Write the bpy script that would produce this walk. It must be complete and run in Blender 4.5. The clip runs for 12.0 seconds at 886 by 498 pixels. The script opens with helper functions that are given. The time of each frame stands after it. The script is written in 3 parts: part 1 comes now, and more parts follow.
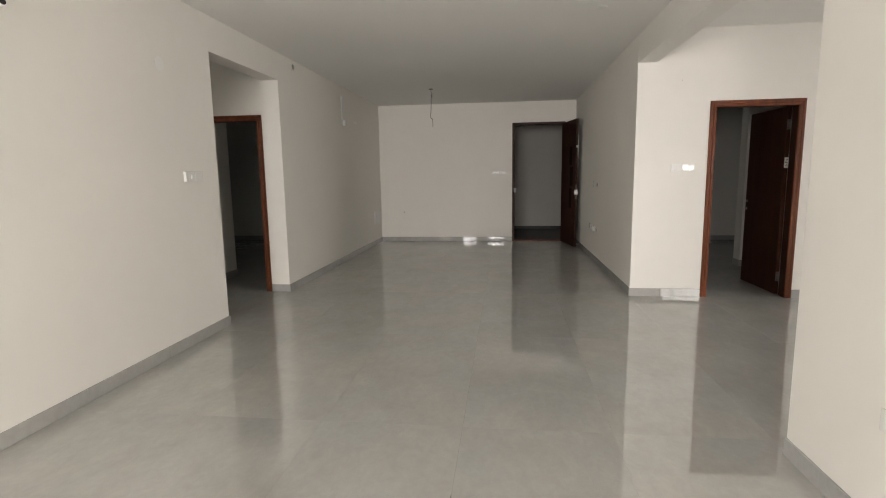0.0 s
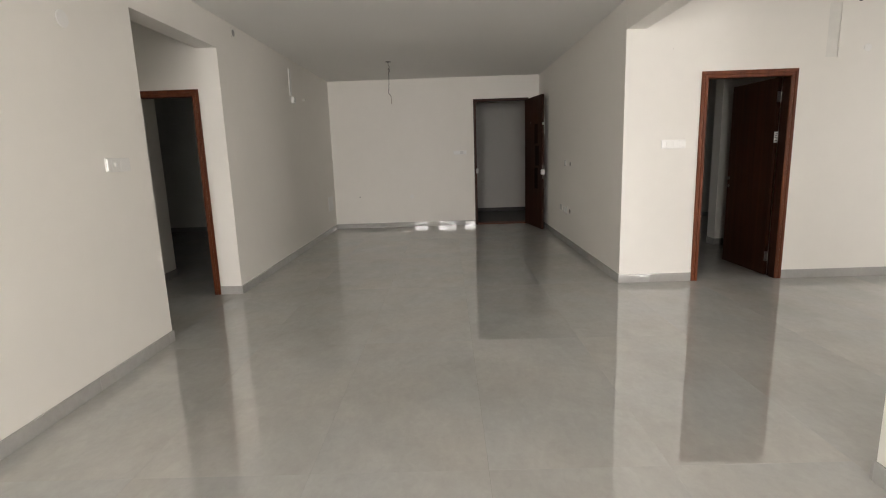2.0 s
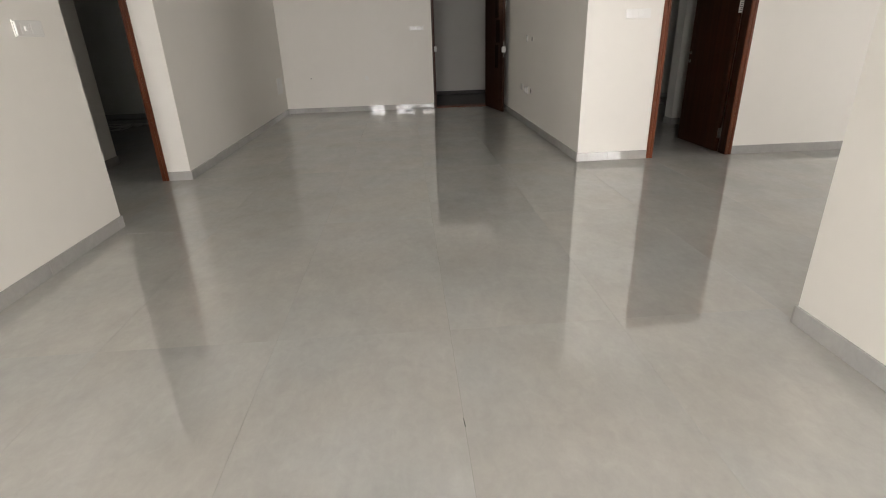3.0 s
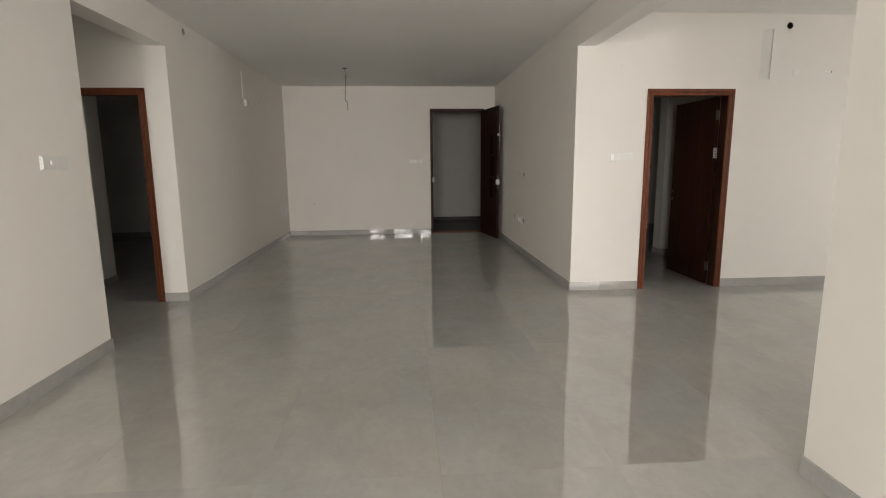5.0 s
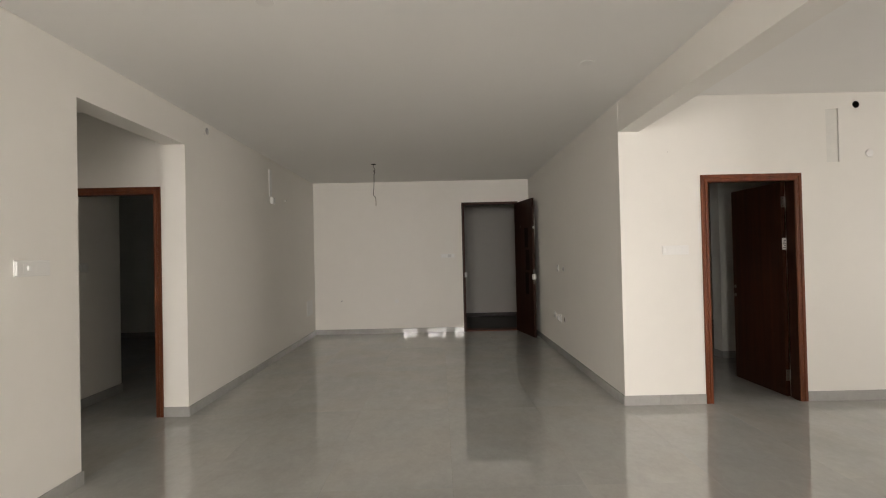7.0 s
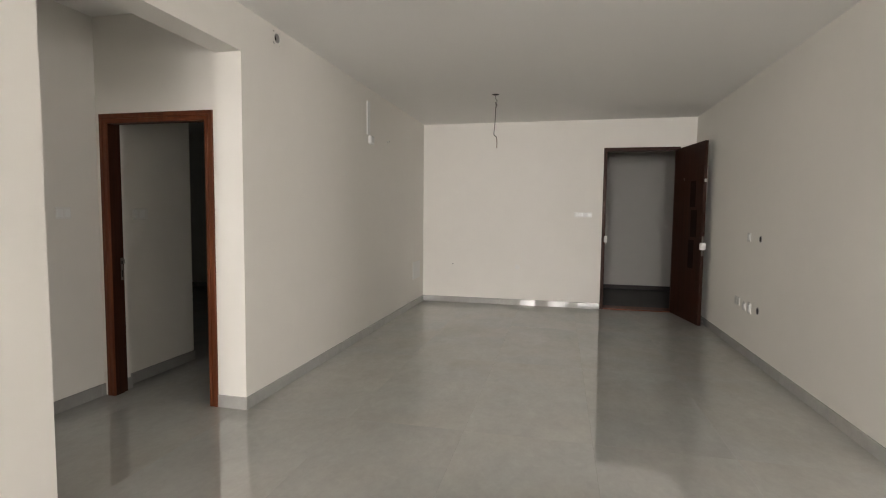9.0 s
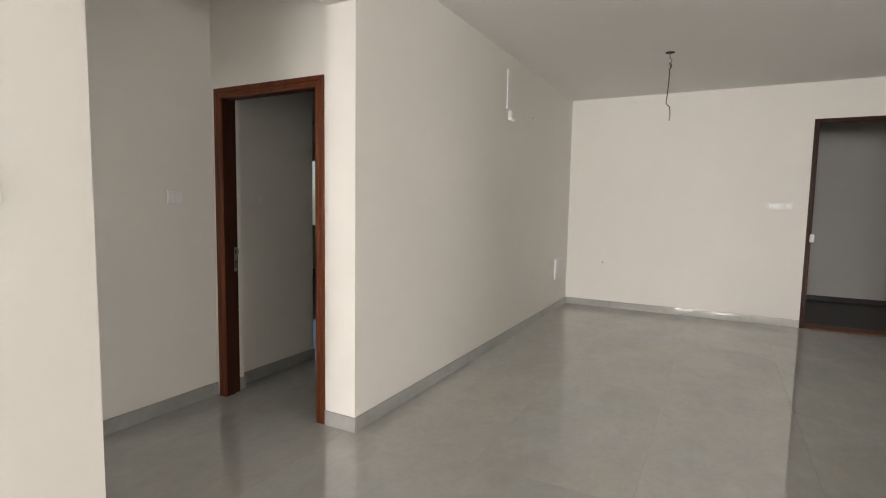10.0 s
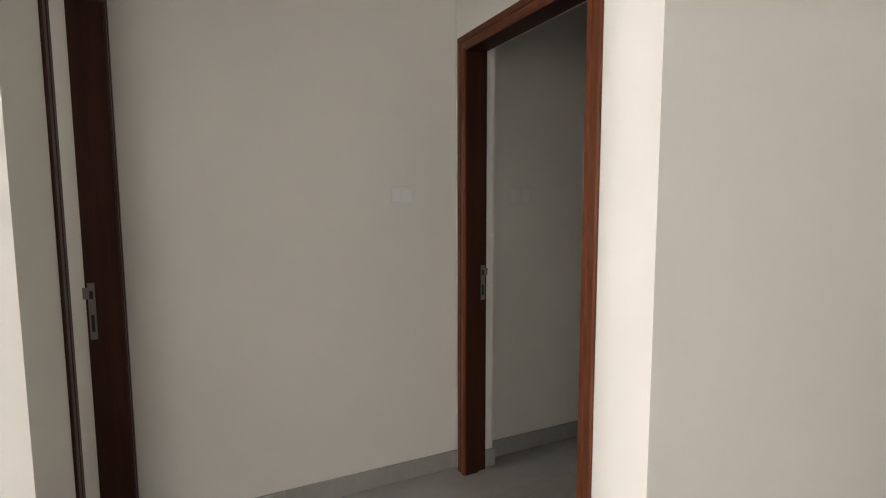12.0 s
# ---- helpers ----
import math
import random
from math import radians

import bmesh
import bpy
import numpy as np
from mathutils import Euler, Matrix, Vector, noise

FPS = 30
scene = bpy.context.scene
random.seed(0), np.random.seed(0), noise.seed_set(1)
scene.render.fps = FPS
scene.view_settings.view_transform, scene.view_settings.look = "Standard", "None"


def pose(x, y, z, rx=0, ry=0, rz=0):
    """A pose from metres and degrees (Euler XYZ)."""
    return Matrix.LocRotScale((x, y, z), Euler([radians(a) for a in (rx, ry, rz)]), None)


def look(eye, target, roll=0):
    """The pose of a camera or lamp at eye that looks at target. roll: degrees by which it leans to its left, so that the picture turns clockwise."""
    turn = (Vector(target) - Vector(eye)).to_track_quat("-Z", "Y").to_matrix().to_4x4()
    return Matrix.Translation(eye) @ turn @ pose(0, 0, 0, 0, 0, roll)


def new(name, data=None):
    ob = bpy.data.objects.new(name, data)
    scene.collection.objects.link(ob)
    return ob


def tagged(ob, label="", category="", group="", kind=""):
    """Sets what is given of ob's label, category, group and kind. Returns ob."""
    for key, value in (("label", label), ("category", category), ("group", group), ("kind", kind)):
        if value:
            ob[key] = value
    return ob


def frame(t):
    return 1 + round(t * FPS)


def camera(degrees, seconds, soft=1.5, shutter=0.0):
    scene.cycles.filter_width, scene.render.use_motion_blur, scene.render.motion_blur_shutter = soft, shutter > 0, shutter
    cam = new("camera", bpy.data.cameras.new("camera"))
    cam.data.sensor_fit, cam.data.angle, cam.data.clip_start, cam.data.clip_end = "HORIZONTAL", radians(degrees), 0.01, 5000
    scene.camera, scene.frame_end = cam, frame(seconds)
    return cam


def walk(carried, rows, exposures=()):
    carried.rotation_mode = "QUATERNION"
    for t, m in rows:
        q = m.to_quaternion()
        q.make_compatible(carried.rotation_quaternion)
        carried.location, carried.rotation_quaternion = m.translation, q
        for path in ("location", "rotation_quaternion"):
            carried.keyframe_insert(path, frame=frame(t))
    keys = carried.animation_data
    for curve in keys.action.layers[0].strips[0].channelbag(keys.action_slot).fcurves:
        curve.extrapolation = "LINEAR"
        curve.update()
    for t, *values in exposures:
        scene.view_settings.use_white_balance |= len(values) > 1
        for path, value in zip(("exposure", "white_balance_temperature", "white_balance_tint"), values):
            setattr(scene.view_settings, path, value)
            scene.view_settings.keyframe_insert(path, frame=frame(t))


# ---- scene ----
cam = camera(81.8, 12.0, 1.1)
PATH = [
    (0, (-0.008, 0.218, 1.377), (-0.248, 2.182, 1.09), -0.9),
    (0.5, (-0.105, 0.495, 1.396), (-0.366, 2.459, 1.121), -0.9),
    (1, (-0.201, 0.702, 1.399), (-0.428, 2.673, 1.149), -1.2),
    (1.5, (-0.292, 0.803, 1.413), (-0.431, 2.782, 1.162), -1.6),
    (2, (-0.38, 0.796, 1.394), (-0.408, 2.762, 1.028), -1.9),
    (2.5, (-0.354, 0.777, 1.301), (-0.3, 2.677, 0.679), -2.0),
    (2.7, (-0.364, 0.783, 1.282), (-0.278, 2.629, 0.518), -2.2),
    (4.3, (-0.395, 0.795, 1.296), (-0.239, 2.629, 0.515), -0.9),
    (4.5, (-0.396, 0.784, 1.31), (-0.237, 2.667, 0.656), -0.7),
    (5, (-0.373, 0.782, 1.373), (-0.228, 2.749, 1.04), -0.5),
    (5.5, (-0.368, 0.758, 1.426), (-0.238, 2.753, 1.359), -0.5),
    (6, (-0.379, 0.801, 1.436), (-0.262, 2.797, 1.465), -1.0),
    (6.5, (-0.335, 1.035, 1.434), (-0.263, 3.033, 1.471), -1.2),
    (6.7, (-0.287, 1.152, 1.426), (-0.243, 3.151, 1.461), -1.2),
    (8.3, (-0.34, 2.348, 1.373), (-0.492, 4.341, 1.289), -0.6),
    (8.5, (-0.374, 2.499, 1.394), (-0.596, 4.484, 1.286), -0.0),
    (9, (-0.466, 2.895, 1.401), (-0.91, 4.84, 1.263), 0.6),
    (9.5, (-0.56, 3.303, 1.379), (-1.264, 5.168, 1.222), 0.9),
    (10, (-0.767, 3.686, 1.365), (-1.706, 5.443, 1.189), 1.0),
    (10.5, (-0.916, 4.066, 1.353), (-2.115, 5.658, 1.182), 0.6),
    (11, (-1.1, 4.382, 1.379), (-2.528, 5.771, 1.205), 0.6),
    (11.5, (-1.375, 4.654, 1.366), (-2.988, 5.824, 1.193), 0.3),
    (12, (-1.586, 4.906, 1.361), (-3.382, 5.763, 1.165), -0.2),
]
EXPOSURE = [(0.0, -0.51, 6530, 10), (1.5, -0.47, 6600, 10), (2.5, -0.34, 6450, 10), (4.5, -0.60, 6520, 10), (5.5, -0.58, 6680, 10), (6.5, -0.54, 6700, 10), (8.5, -0.12, 6600, 10),
            (9.0, 0.02, 6520, 10), (9.5, 0.22, 6470, 10), (10.5, 0.23, 6450, 10), (11.0, 0.21, 6430, 10), (12.0, 0.32, 6420, 10)]
walk(cam, [(t, look(eye, target, roll)) for t, eye, target, roll in PATH], EXPOSURE)

# ---- world and lights ----
world = bpy.data.worlds.new("world")
scene.world = world
world.use_nodes = True
sky = world.node_tree.nodes.new("ShaderNodeTexSky")
sky.sky_type, sky.sun_disc, sky.sun_elevation, sky.sun_rotation = "NISHITA", False, radians(50), radians(200)
world.node_tree.links.new(sky.outputs[0], world.node_tree.nodes["Background"].inputs[0])
world.node_tree.nodes["Background"].inputs[1].default_value = 0.08


def window_light(name, x, y, z, w, h, turn, watts, colour=(1.0, 0.952, 0.920), down=0):
    """Area lamp at a window, as sky light or added fill. turn 0 shines along +y; down: how far it tips to the floor."""
    data = bpy.data.lights.new(name, "AREA")
    data.shape, data.size, data.size_y, data.energy, data.color = "RECTANGLE", w, h, watts, colour
    ob = new(name, data)
    ob.matrix_world = pose(x, y, z, 90 - down, 0, turn)
    return ob


window_light("balcony_daylight", -1.52, -4.15, 1.75, 2.1, 1.7, 0, 680, down=15)
window_light("balcony_corner_daylight", 0.575, -4.15, 1.75, 2.1, 1.7, 0, 245, down=15)
window_light("dining_daylight", 4.85, -2.70, 1.8, 1.35, 0.75, 0, 115)
# Added fill from an unseen east window, placed to brighten the passage.
window_light("dining_side_fill_light", 6.62, 3.9, 1.6, 1.5, 1.15, 90, 74, down=28)
window_light("bedroom_daylight", -8.1, 11.25, 1.52, 1.6, 1.25, 180, 0.35, (1.0, 0.90, 0.80))
window_light("bath_daylight", -3.5, 2.22, 1.75, 0.5, 0.5, 0, 9.0)
# Weak added fill for the study; its window is never in view.
window_light("study_fill_light", 6.68, 9.6, 1.5, 0.8, 1.0, 90, 0.3, (1.0, 0.90, 0.80))


# ---- materials ----
def material(name, colour, rough=0.5, metal=0.0, vary=0.0, scale=3.0, stretch=(1, 1, 1), bump=0.0, bump_scale=60.0, spec=0.5, per_thing=0.0,
             dark=None, coords="Object", fine=0.0):
    """A surface with tone variation at two scales, fine relief and an uneven gloss."""
    m = bpy.data.materials.new(name)
    m.use_nodes = True
    nt = m.node_tree
    n, ln = nt.nodes, nt.links
    b = n["Principled BSDF"]
    b.inputs["Roughness"].default_value, b.inputs["Metallic"].default_value = rough, metal
    b.inputs["Specular IOR Level"].default_value = spec
    b.inputs["Base Color"].default_value = (*colour, 1)
    tc = n.new("ShaderNodeTexCoord")
    mp = n.new("ShaderNodeMapping")
    mp.inputs["Scale"].default_value = stretch
    ln.new(tc.outputs[coords], mp.inputs["Vector"])
    vec = mp.outputs["Vector"]
    info = n.new("ShaderNodeObjectInfo")
    if per_thing:
        add = n.new("ShaderNodeVectorMath")
        add.operation = "ADD"
        mul = n.new("ShaderNodeMath")
        mul.operation, mul.inputs[1].default_value = "MULTIPLY", 37.0
        ln.new(info.outputs["Random"], mul.inputs[0])
        ln.new(vec, add.inputs[0])
        ln.new(mul.outputs[0], add.inputs[1])
        vec = add.outputs[0]
    if vary:
        big, small = n.new("ShaderNodeTexNoise"), n.new("ShaderNodeTexNoise")
        big.inputs["Scale"].default_value, big.inputs["Detail"].default_value = scale, 3
        small.inputs["Scale"].default_value, small.inputs["Detail"].default_value = scale * 9, 5
        ln.new(vec, big.inputs["Vector"])
        ln.new(vec, small.inputs["Vector"])
        mix = n.new("ShaderNodeMix")
        mix.inputs[0].default_value = 0.35 + fine
        ln.new(big.outputs["Fac"], mix.inputs[2])
        ln.new(small.outputs["Fac"], mix.inputs[3])
        ramp = n.new("ShaderNodeValToRGB")
        lo = dark or [c * (1 - vary) for c in colour]
        hi = [min(c * (1 + vary), 0.9) for c in colour]
        ramp.color_ramp.elements[0].position, ramp.color_ramp.elements[1].position = 0.3, 0.7
        ramp.color_ramp.elements[0].color, ramp.color_ramp.elements[1].color = (*lo, 1), (*hi, 1)
        ln.new(mix.outputs[0], ramp.inputs[0])
        out = ramp.outputs[0]
        if per_thing:
            hsv = n.new("ShaderNodeHueSaturation")
            rng = n.new("ShaderNodeMapRange")
            rng.inputs[3].default_value, rng.inputs[4].default_value = 1 - per_thing, 1 + per_thing
            ln.new(info.outputs["Random"], rng.inputs[0])
            ln.new(rng.outputs[0], hsv.inputs["Value"])
            ln.new(out, hsv.inputs["Color"])
            out = hsv.outputs[0]
        ln.new(out, b.inputs["Base Color"])
        rr = n.new("ShaderNodeMapRange")
        rr.inputs[3].default_value, rr.inputs[4].default_value = rough * 0.85, rough * 1.2
        ln.new(small.outputs["Fac"], rr.inputs[0])
        ln.new(rr.outputs[0], b.inputs["Roughness"])
    if bump:
        t = n.new("ShaderNodeTexNoise")
        t.inputs["Scale"].default_value, t.inputs["Detail"].default_value = bump_scale, 4
        ln.new(vec, t.inputs["Vector"])
        bp = n.new("ShaderNodeBump")
        bp.inputs["Strength"].default_value, bp.inputs["Distance"].default_value = 1.0, bump
        ln.new(t.outputs["Fac"], bp.inputs["Height"])
        ln.new(bp.outputs[0], b.inputs["Normal"])
    return m


PAINT = material("wall_paint", (0.80, 0.776, 0.724), 0.55, vary=0.02, scale=0.9, bump=0.0011, bump_scale=7, spec=0.3)
# Corridor walls: the wall paint cut to about half, to keep the corridor dim.
LOBBY = material("darkened_corridor_wall", (0.435, 0.42, 0.39), 0.6, vary=0.03, scale=0.9, bump=0.0008, bump_scale=9, spec=0.3)
CEIL = material("ceiling_paint", (0.84, 0.83, 0.80), 0.8, vary=0.012, scale=0.8, bump=0.0004, bump_scale=14, spec=0.2)


def stone_look(name, warm, cool, rough, per_thing, ior=1.57):
    """Polished cement-look porcelain: clouds, finer streaks along y and a slow drift from warm to cool grey."""
    m = bpy.data.materials.new(name)
    m.use_nodes = True
    nt = m.node_tree
    n, ln = nt.nodes, nt.links
    p = n["Principled BSDF"]
    p.inputs["Roughness"].default_value, p.inputs["Specular IOR Level"].default_value = rough, 1.0
    p.inputs["IOR"].default_value = ior
    tc, info = n.new("ShaderNodeTexCoord"), n.new("ShaderNodeObjectInfo")

    def noise_at(stretch, scale, detail, soft, warp, seed):
        mp, mul, add, t = n.new("ShaderNodeMapping"), n.new("ShaderNodeMath"), n.new("ShaderNodeVectorMath"), n.new("ShaderNodeTexNoise")
        mp.inputs["Scale"].default_value = stretch
        mul.operation, mul.inputs[1].default_value = "MULTIPLY", seed
        ln.new(tc.outputs["Object"], mp.inputs["Vector"])
        ln.new(info.outputs["Random"], mul.inputs[0])
        ln.new(mp.outputs["Vector"], add.inputs[0])
        ln.new(mul.outputs[0], add.inputs[1])
        ln.new(add.outputs[0], t.inputs["Vector"])
        for k, v in (("Scale", scale), ("Detail", detail), ("Roughness", soft), ("Distortion", warp)):
            t.inputs[k].default_value = v
        return t.outputs["Fac"]

    def spread(src, a, c, lo, hi):
        q = n.new("ShaderNodeMapRange")
        for k, v in ((1, a), (2, c), (3, lo), (4, hi)):
            q.inputs[k].default_value = v
        ln.new(src, q.inputs[0])
        return q.outputs[0]

    def times(a, c):
        q = n.new("ShaderNodeMath")
        q.operation = "MULTIPLY"
        ln.new(a, q.inputs[0])
        ln.new(c, q.inputs[1])
        return q.outputs[0]

    clouds = spread(noise_at((1, 0.8, 1), 2.6, 6, 0.6, 0.4, 31), 0.3, 0.7, 0.915, 1.065)
    streaks = spread(noise_at((1.7, 0.9, 1), 6.5, 7, 0.62, 0.4, 17), 0.32, 0.64, 0.965, 1.025)
    flecks = spread(noise_at((1.3, 0.9, 1), 18, 6, 0.66, 0.6, 11), 0.32, 0.66, 0.955, 1.03)
    shade = times(times(times(clouds, streaks), flecks), spread(info.outputs["Random"], 0, 1, 1 - per_thing, 1 + per_thing))
    drift = spread(noise_at((1, 1, 1), 1.6, 2, 0.5, 0, 23), 0.35, 0.65, 0, 1)
    mix, hsv = n.new("ShaderNodeMix"), n.new("ShaderNodeHueSaturation")
    mix.data_type = "RGBA"
    ln.new(drift, mix.inputs[0])
    mix.inputs[6].default_value, mix.inputs[7].default_value = (*warm, 1), (*cool, 1)
    ln.new(mix.outputs[2], hsv.inputs["Color"])
    ln.new(shade, hsv.inputs["Value"])
    ln.new(hsv.outputs[0], p.inputs["Base Color"])
    t = n.new("ShaderNodeTexNoise")
    t.inputs["Scale"].default_value, t.inputs["Detail"].default_value = 3.5, 1
    bp = n.new("ShaderNodeBump")
    bp.inputs["Distance"].default_value = 0.000025
    ln.new(tc.outputs["Object"], t.inputs["Vector"])
    ln.new(t.outputs["Fac"], bp.inputs["Height"])
    ln.new(bp.outputs[0], p.inputs["Normal"])
    return m


TILE = stone_look("polished_grey_tile", (0.416, 0.402, 0.374), (0.397, 0.398, 0.383), 0.006, 0.006, 1.73)
SKIRT = stone_look("skirting_tile", (0.40, 0.387, 0.362), (0.387, 0.384, 0.372), 0.010, 0.04)
GROUT = material("grout", (0.16, 0.15, 0.135), 0.9, vary=0.1, scale=8)
SLAB = material("concrete", (0.3, 0.3, 0.29), 0.9, vary=0.1, scale=2, bump=0.002, bump_scale=30)
WOOD = material("red_brown_wood", (0.126, 0.0330, 0.0105), 0.42, spec=0.3, vary=0.4, scale=2.6, stretch=(9, 9, 0.55), bump=0.0002, bump_scale=40, per_thing=0.06)
# Darker than red_brown_wood: all linings, and the bath and main frame faces.
DARKWOOD = material("darker_brown_wood", (0.040, 0.0125, 0.0060), 0.45, spec=0.2, vary=0.35, scale=2.6, stretch=(9, 9, 0.55), per_thing=0.05)
VENEER = material("dark_red_veneer", (0.042, 0.0130, 0.0056), 0.5, spec=0.18, vary=0.42, scale=1.9, stretch=(9, 9, 0.4), bump=0.00015, bump_scale=40, per_thing=0.04)
MAINDOOR = material("dark_main_door_veneer", (0.028, 0.0085, 0.0040), 0.5, spec=0.18, vary=0.42, scale=1.9, stretch=(9, 9, 0.4), bump=0.00015, bump_scale=40)
GROOVE = material("black_brown_inlay", (0.008, 0.0045, 0.0035), 0.6, vary=0.2, scale=6, spec=0.1)
STEEL = material("brushed_steel", (0.36, 0.35, 0.33), 0.33, 1.0, vary=0.05, scale=30)
PLATE = material("weathered_steel", (0.20, 0.175, 0.16), 0.55, 0.6, vary=0.12, scale=30)
PLASTIC = material("white_plastic", (0.87, 0.87, 0.85), 0.22, vary=0.01, scale=12)
DARKMETAL = material("dulled_metal", (0.18, 0.17, 0.16), 0.35, 1.0, vary=0.1, scale=30)
IVORY = material("ivory_plastic", (0.83, 0.82, 0.79), 0.14, vary=0.01, scale=12)
MATTP = material("matt_plastic", (0.80, 0.79, 0.76), 0.5, vary=0.01, scale=12)
LIGHTP = material("light_grey_plastic", (0.68, 0.67, 0.65), 0.2, vary=0.02, scale=12)
# Greyer than the wall paint: the recess's shading, put into its colour.
RECESS_SHADE = material("recess_shade_plaster", (0.74, 0.725, 0.68), 0.9, vary=0.05, scale=14, bump=0.0015, bump_scale=40)
GREYP = material("grey_plastic", (0.45, 0.44, 0.42), 0.4, vary=0.05, scale=12)
STICKER = material("white_wrapper", (0.75, 0.74, 0.72), 0.5, vary=0.06, scale=25)
INK = material("printed_ink", (0.06, 0.06, 0.07), 0.6, vary=0.1, scale=40)
# Near-black: paints the shade inside holes, and colours a few dark small parts.
HOLE = material("hole_shade_and_dark_parts", (0.015, 0.014, 0.013), 0.7, vary=0.2, scale=20)
WIRE = material("wire_sheath", (0.05, 0.043, 0.038), 0.5, vary=0.2, scale=30)
COPPER = material("pale_wire_end", (0.35, 0.30, 0.24), 0.5, vary=0.2, scale=30)
GRANITE = material("dark_granite", (0.018, 0.014, 0.012), 0.45, vary=0.35, scale=25, spec=0.3)
PATCH = material("fresh_plaster", (0.82, 0.82, 0.80), 0.8, vary=0.02, scale=6, bump=0.0008, bump_scale=20)
ALU = material("powder_coated_aluminium", (0.42, 0.42, 0.42), 0.4, vary=0.04, scale=15)
GLASS = bpy.data.materials.new("window_glass")
GLASS.use_nodes = True
gb = GLASS.node_tree.nodes["Principled BSDF"]
gb.inputs["Transmission Weight"].default_value, gb.inputs["Roughness"].default_value, gb.inputs["IOR"].default_value = 1.0, 0.0, 1.45


# ---- builders ----
def mesh_of(bm, material_, smooth=False):
    me = bpy.data.meshes.new("mesh")
    bmesh.ops.recalc_face_normals(bm, faces=bm.faces)
    bm.to_mesh(me)
    bm.free()
    me.materials.append(material_)
    if smooth:
        for p in me.polygons:
            p.use_smooth = True
    return me


def part(name, bm, material_, parent=None, label="", smooth=False, m=None):
    ob = new(name, mesh_of(bm, material_, smooth))
    if parent is not None:
        ob.parent = parent
    if m is not None:
        ob.matrix_local = m
    return tagged(ob, label)


def thing(name, m, label="", category="", group="", kind=""):
    ob = new(name)
    ob.empty_display_size = 0.1
    ob.matrix_world = m
    return tagged(ob, label, category, group, kind)


def add_box(bm, x0, x1, y0, y1, z0, z1, bevel=0.0):
    g = bmesh.ops.create_cube(bm, size=1.0, matrix=Matrix.Translation(((x0 + x1) / 2, (y0 + y1) / 2, (z0 + z1) / 2)) @ Matrix.Diagonal((x1 - x0, y1 - y0, z1 - z0, 1)))
    if bevel:
        edges = list({e for v in g["verts"] for e in v.link_edges})
        bmesh.ops.bevel(bm, geom=edges, offset=bevel, segments=2, affect="EDGES", profile=0.5)
    return bm


def box(x0, x1, y0, y1, z0, z1, bevel=0.0):
    return add_box(bmesh.new(), x0, x1, y0, y1, z0, z1, bevel)


def add_tube(bm, path, r, sides=8, cap=True):
    rings = []
    pts = [Vector(p) for p in path]
    for i, p in enumerate(pts):
        d = (pts[min(i + 1, len(pts) - 1)] - pts[max(i - 1, 0)]).normalized()
        a = d.orthogonal().normalized() if not rings else (prev - prev.dot(d) * d).normalized()
        prev = a
        b = d.cross(a)
        rings.append([bm.verts.new(p + r * (math.cos(2 * math.pi * k / sides) * a + math.sin(2 * math.pi * k / sides) * b)) for k in range(sides)])
    for r0, r1 in zip(rings, rings[1:]):
        for k in range(sides):
            bm.faces.new((r0[k], r0[(k + 1) % sides], r1[(k + 1) % sides], r1[k]))
    if cap:
        bm.faces.new(rings[0][::-1])
        bm.faces.new(rings[-1])
    return bm


def add_lathe(bm, profile, sides=24, axis="z"):
    """Turns (radius, height) points round the z axis; the ends close where the radius is 0."""
    rings = []
    for r, h in profile:
        if r < 1e-6:
            rings.append([bm.verts.new((0, 0, h))])
        else:
            rings.append([bm.verts.new((r * math.cos(2 * math.pi * k / sides), r * math.sin(2 * math.pi * k / sides), h)) for k in range(sides)])
    for a, b in zip(rings, rings[1:]):
        for k in range(sides):
            q = [a[k % len(a)], a[(k + 1) % len(a)], b[(k + 1) % len(b)], b[k % len(b)]]
            q = list(dict.fromkeys(q))
            if len(q) > 2:
                bm.faces.new(q)
    return bm


def wall(name, axis, c0, c1, a0, a1, z0, z1, holes=(), material_=PAINT):
    """A wall of true thickness c0..c1 across and a0..a1 along, with openings (a0, a1, z0, z1) through it. axis: the way it runs."""
    A = sorted({a0, a1, *[v for h in holes for v in h[:2] if a0 < v < a1]})
    Z = sorted({z0, z1, *[v for h in holes for v in h[2:] if z0 < v < z1]})

    def solid(i, j):
        if not (0 <= i < len(A) - 1 and 0 <= j < len(Z) - 1):
            return False
        a, z = (A[i] + A[i + 1]) / 2, (Z[j] + Z[j + 1]) / 2
        return not any(h[0] < a < h[1] and h[2] < z < h[3] for h in holes)

    bm = bmesh.new()
    vs = {}

    def v(i, j, c):
        if (i, j, c) not in vs:
            vs[i, j, c] = bm.verts.new((A[i], c, Z[j]) if axis == "x" else (c, A[i], Z[j]))
        return vs[i, j, c]

    for i in range(len(A) - 1):
        for j in range(len(Z) - 1):
            if solid(i, j):
                for c in (c0, c1):
                    bm.faces.new((v(i, j, c), v(i + 1, j, c), v(i + 1, j + 1, c), v(i, j + 1, c)))
                for di, dj, p, q in ((-1, 0, (i, j), (i, j + 1)), (1, 0, (i + 1, j), (i + 1, j + 1)), (0, -1, (i, j), (i + 1, j)), (0, 1, (i, j + 1), (i + 1, j + 1))):
                    if not solid(i + di, j + dj):
                        bm.faces.new((v(*p, c0), v(*q, c0), v(*q, c1), v(*p, c1)))
    return tagged(part(name, bm, material_), kind="structure")


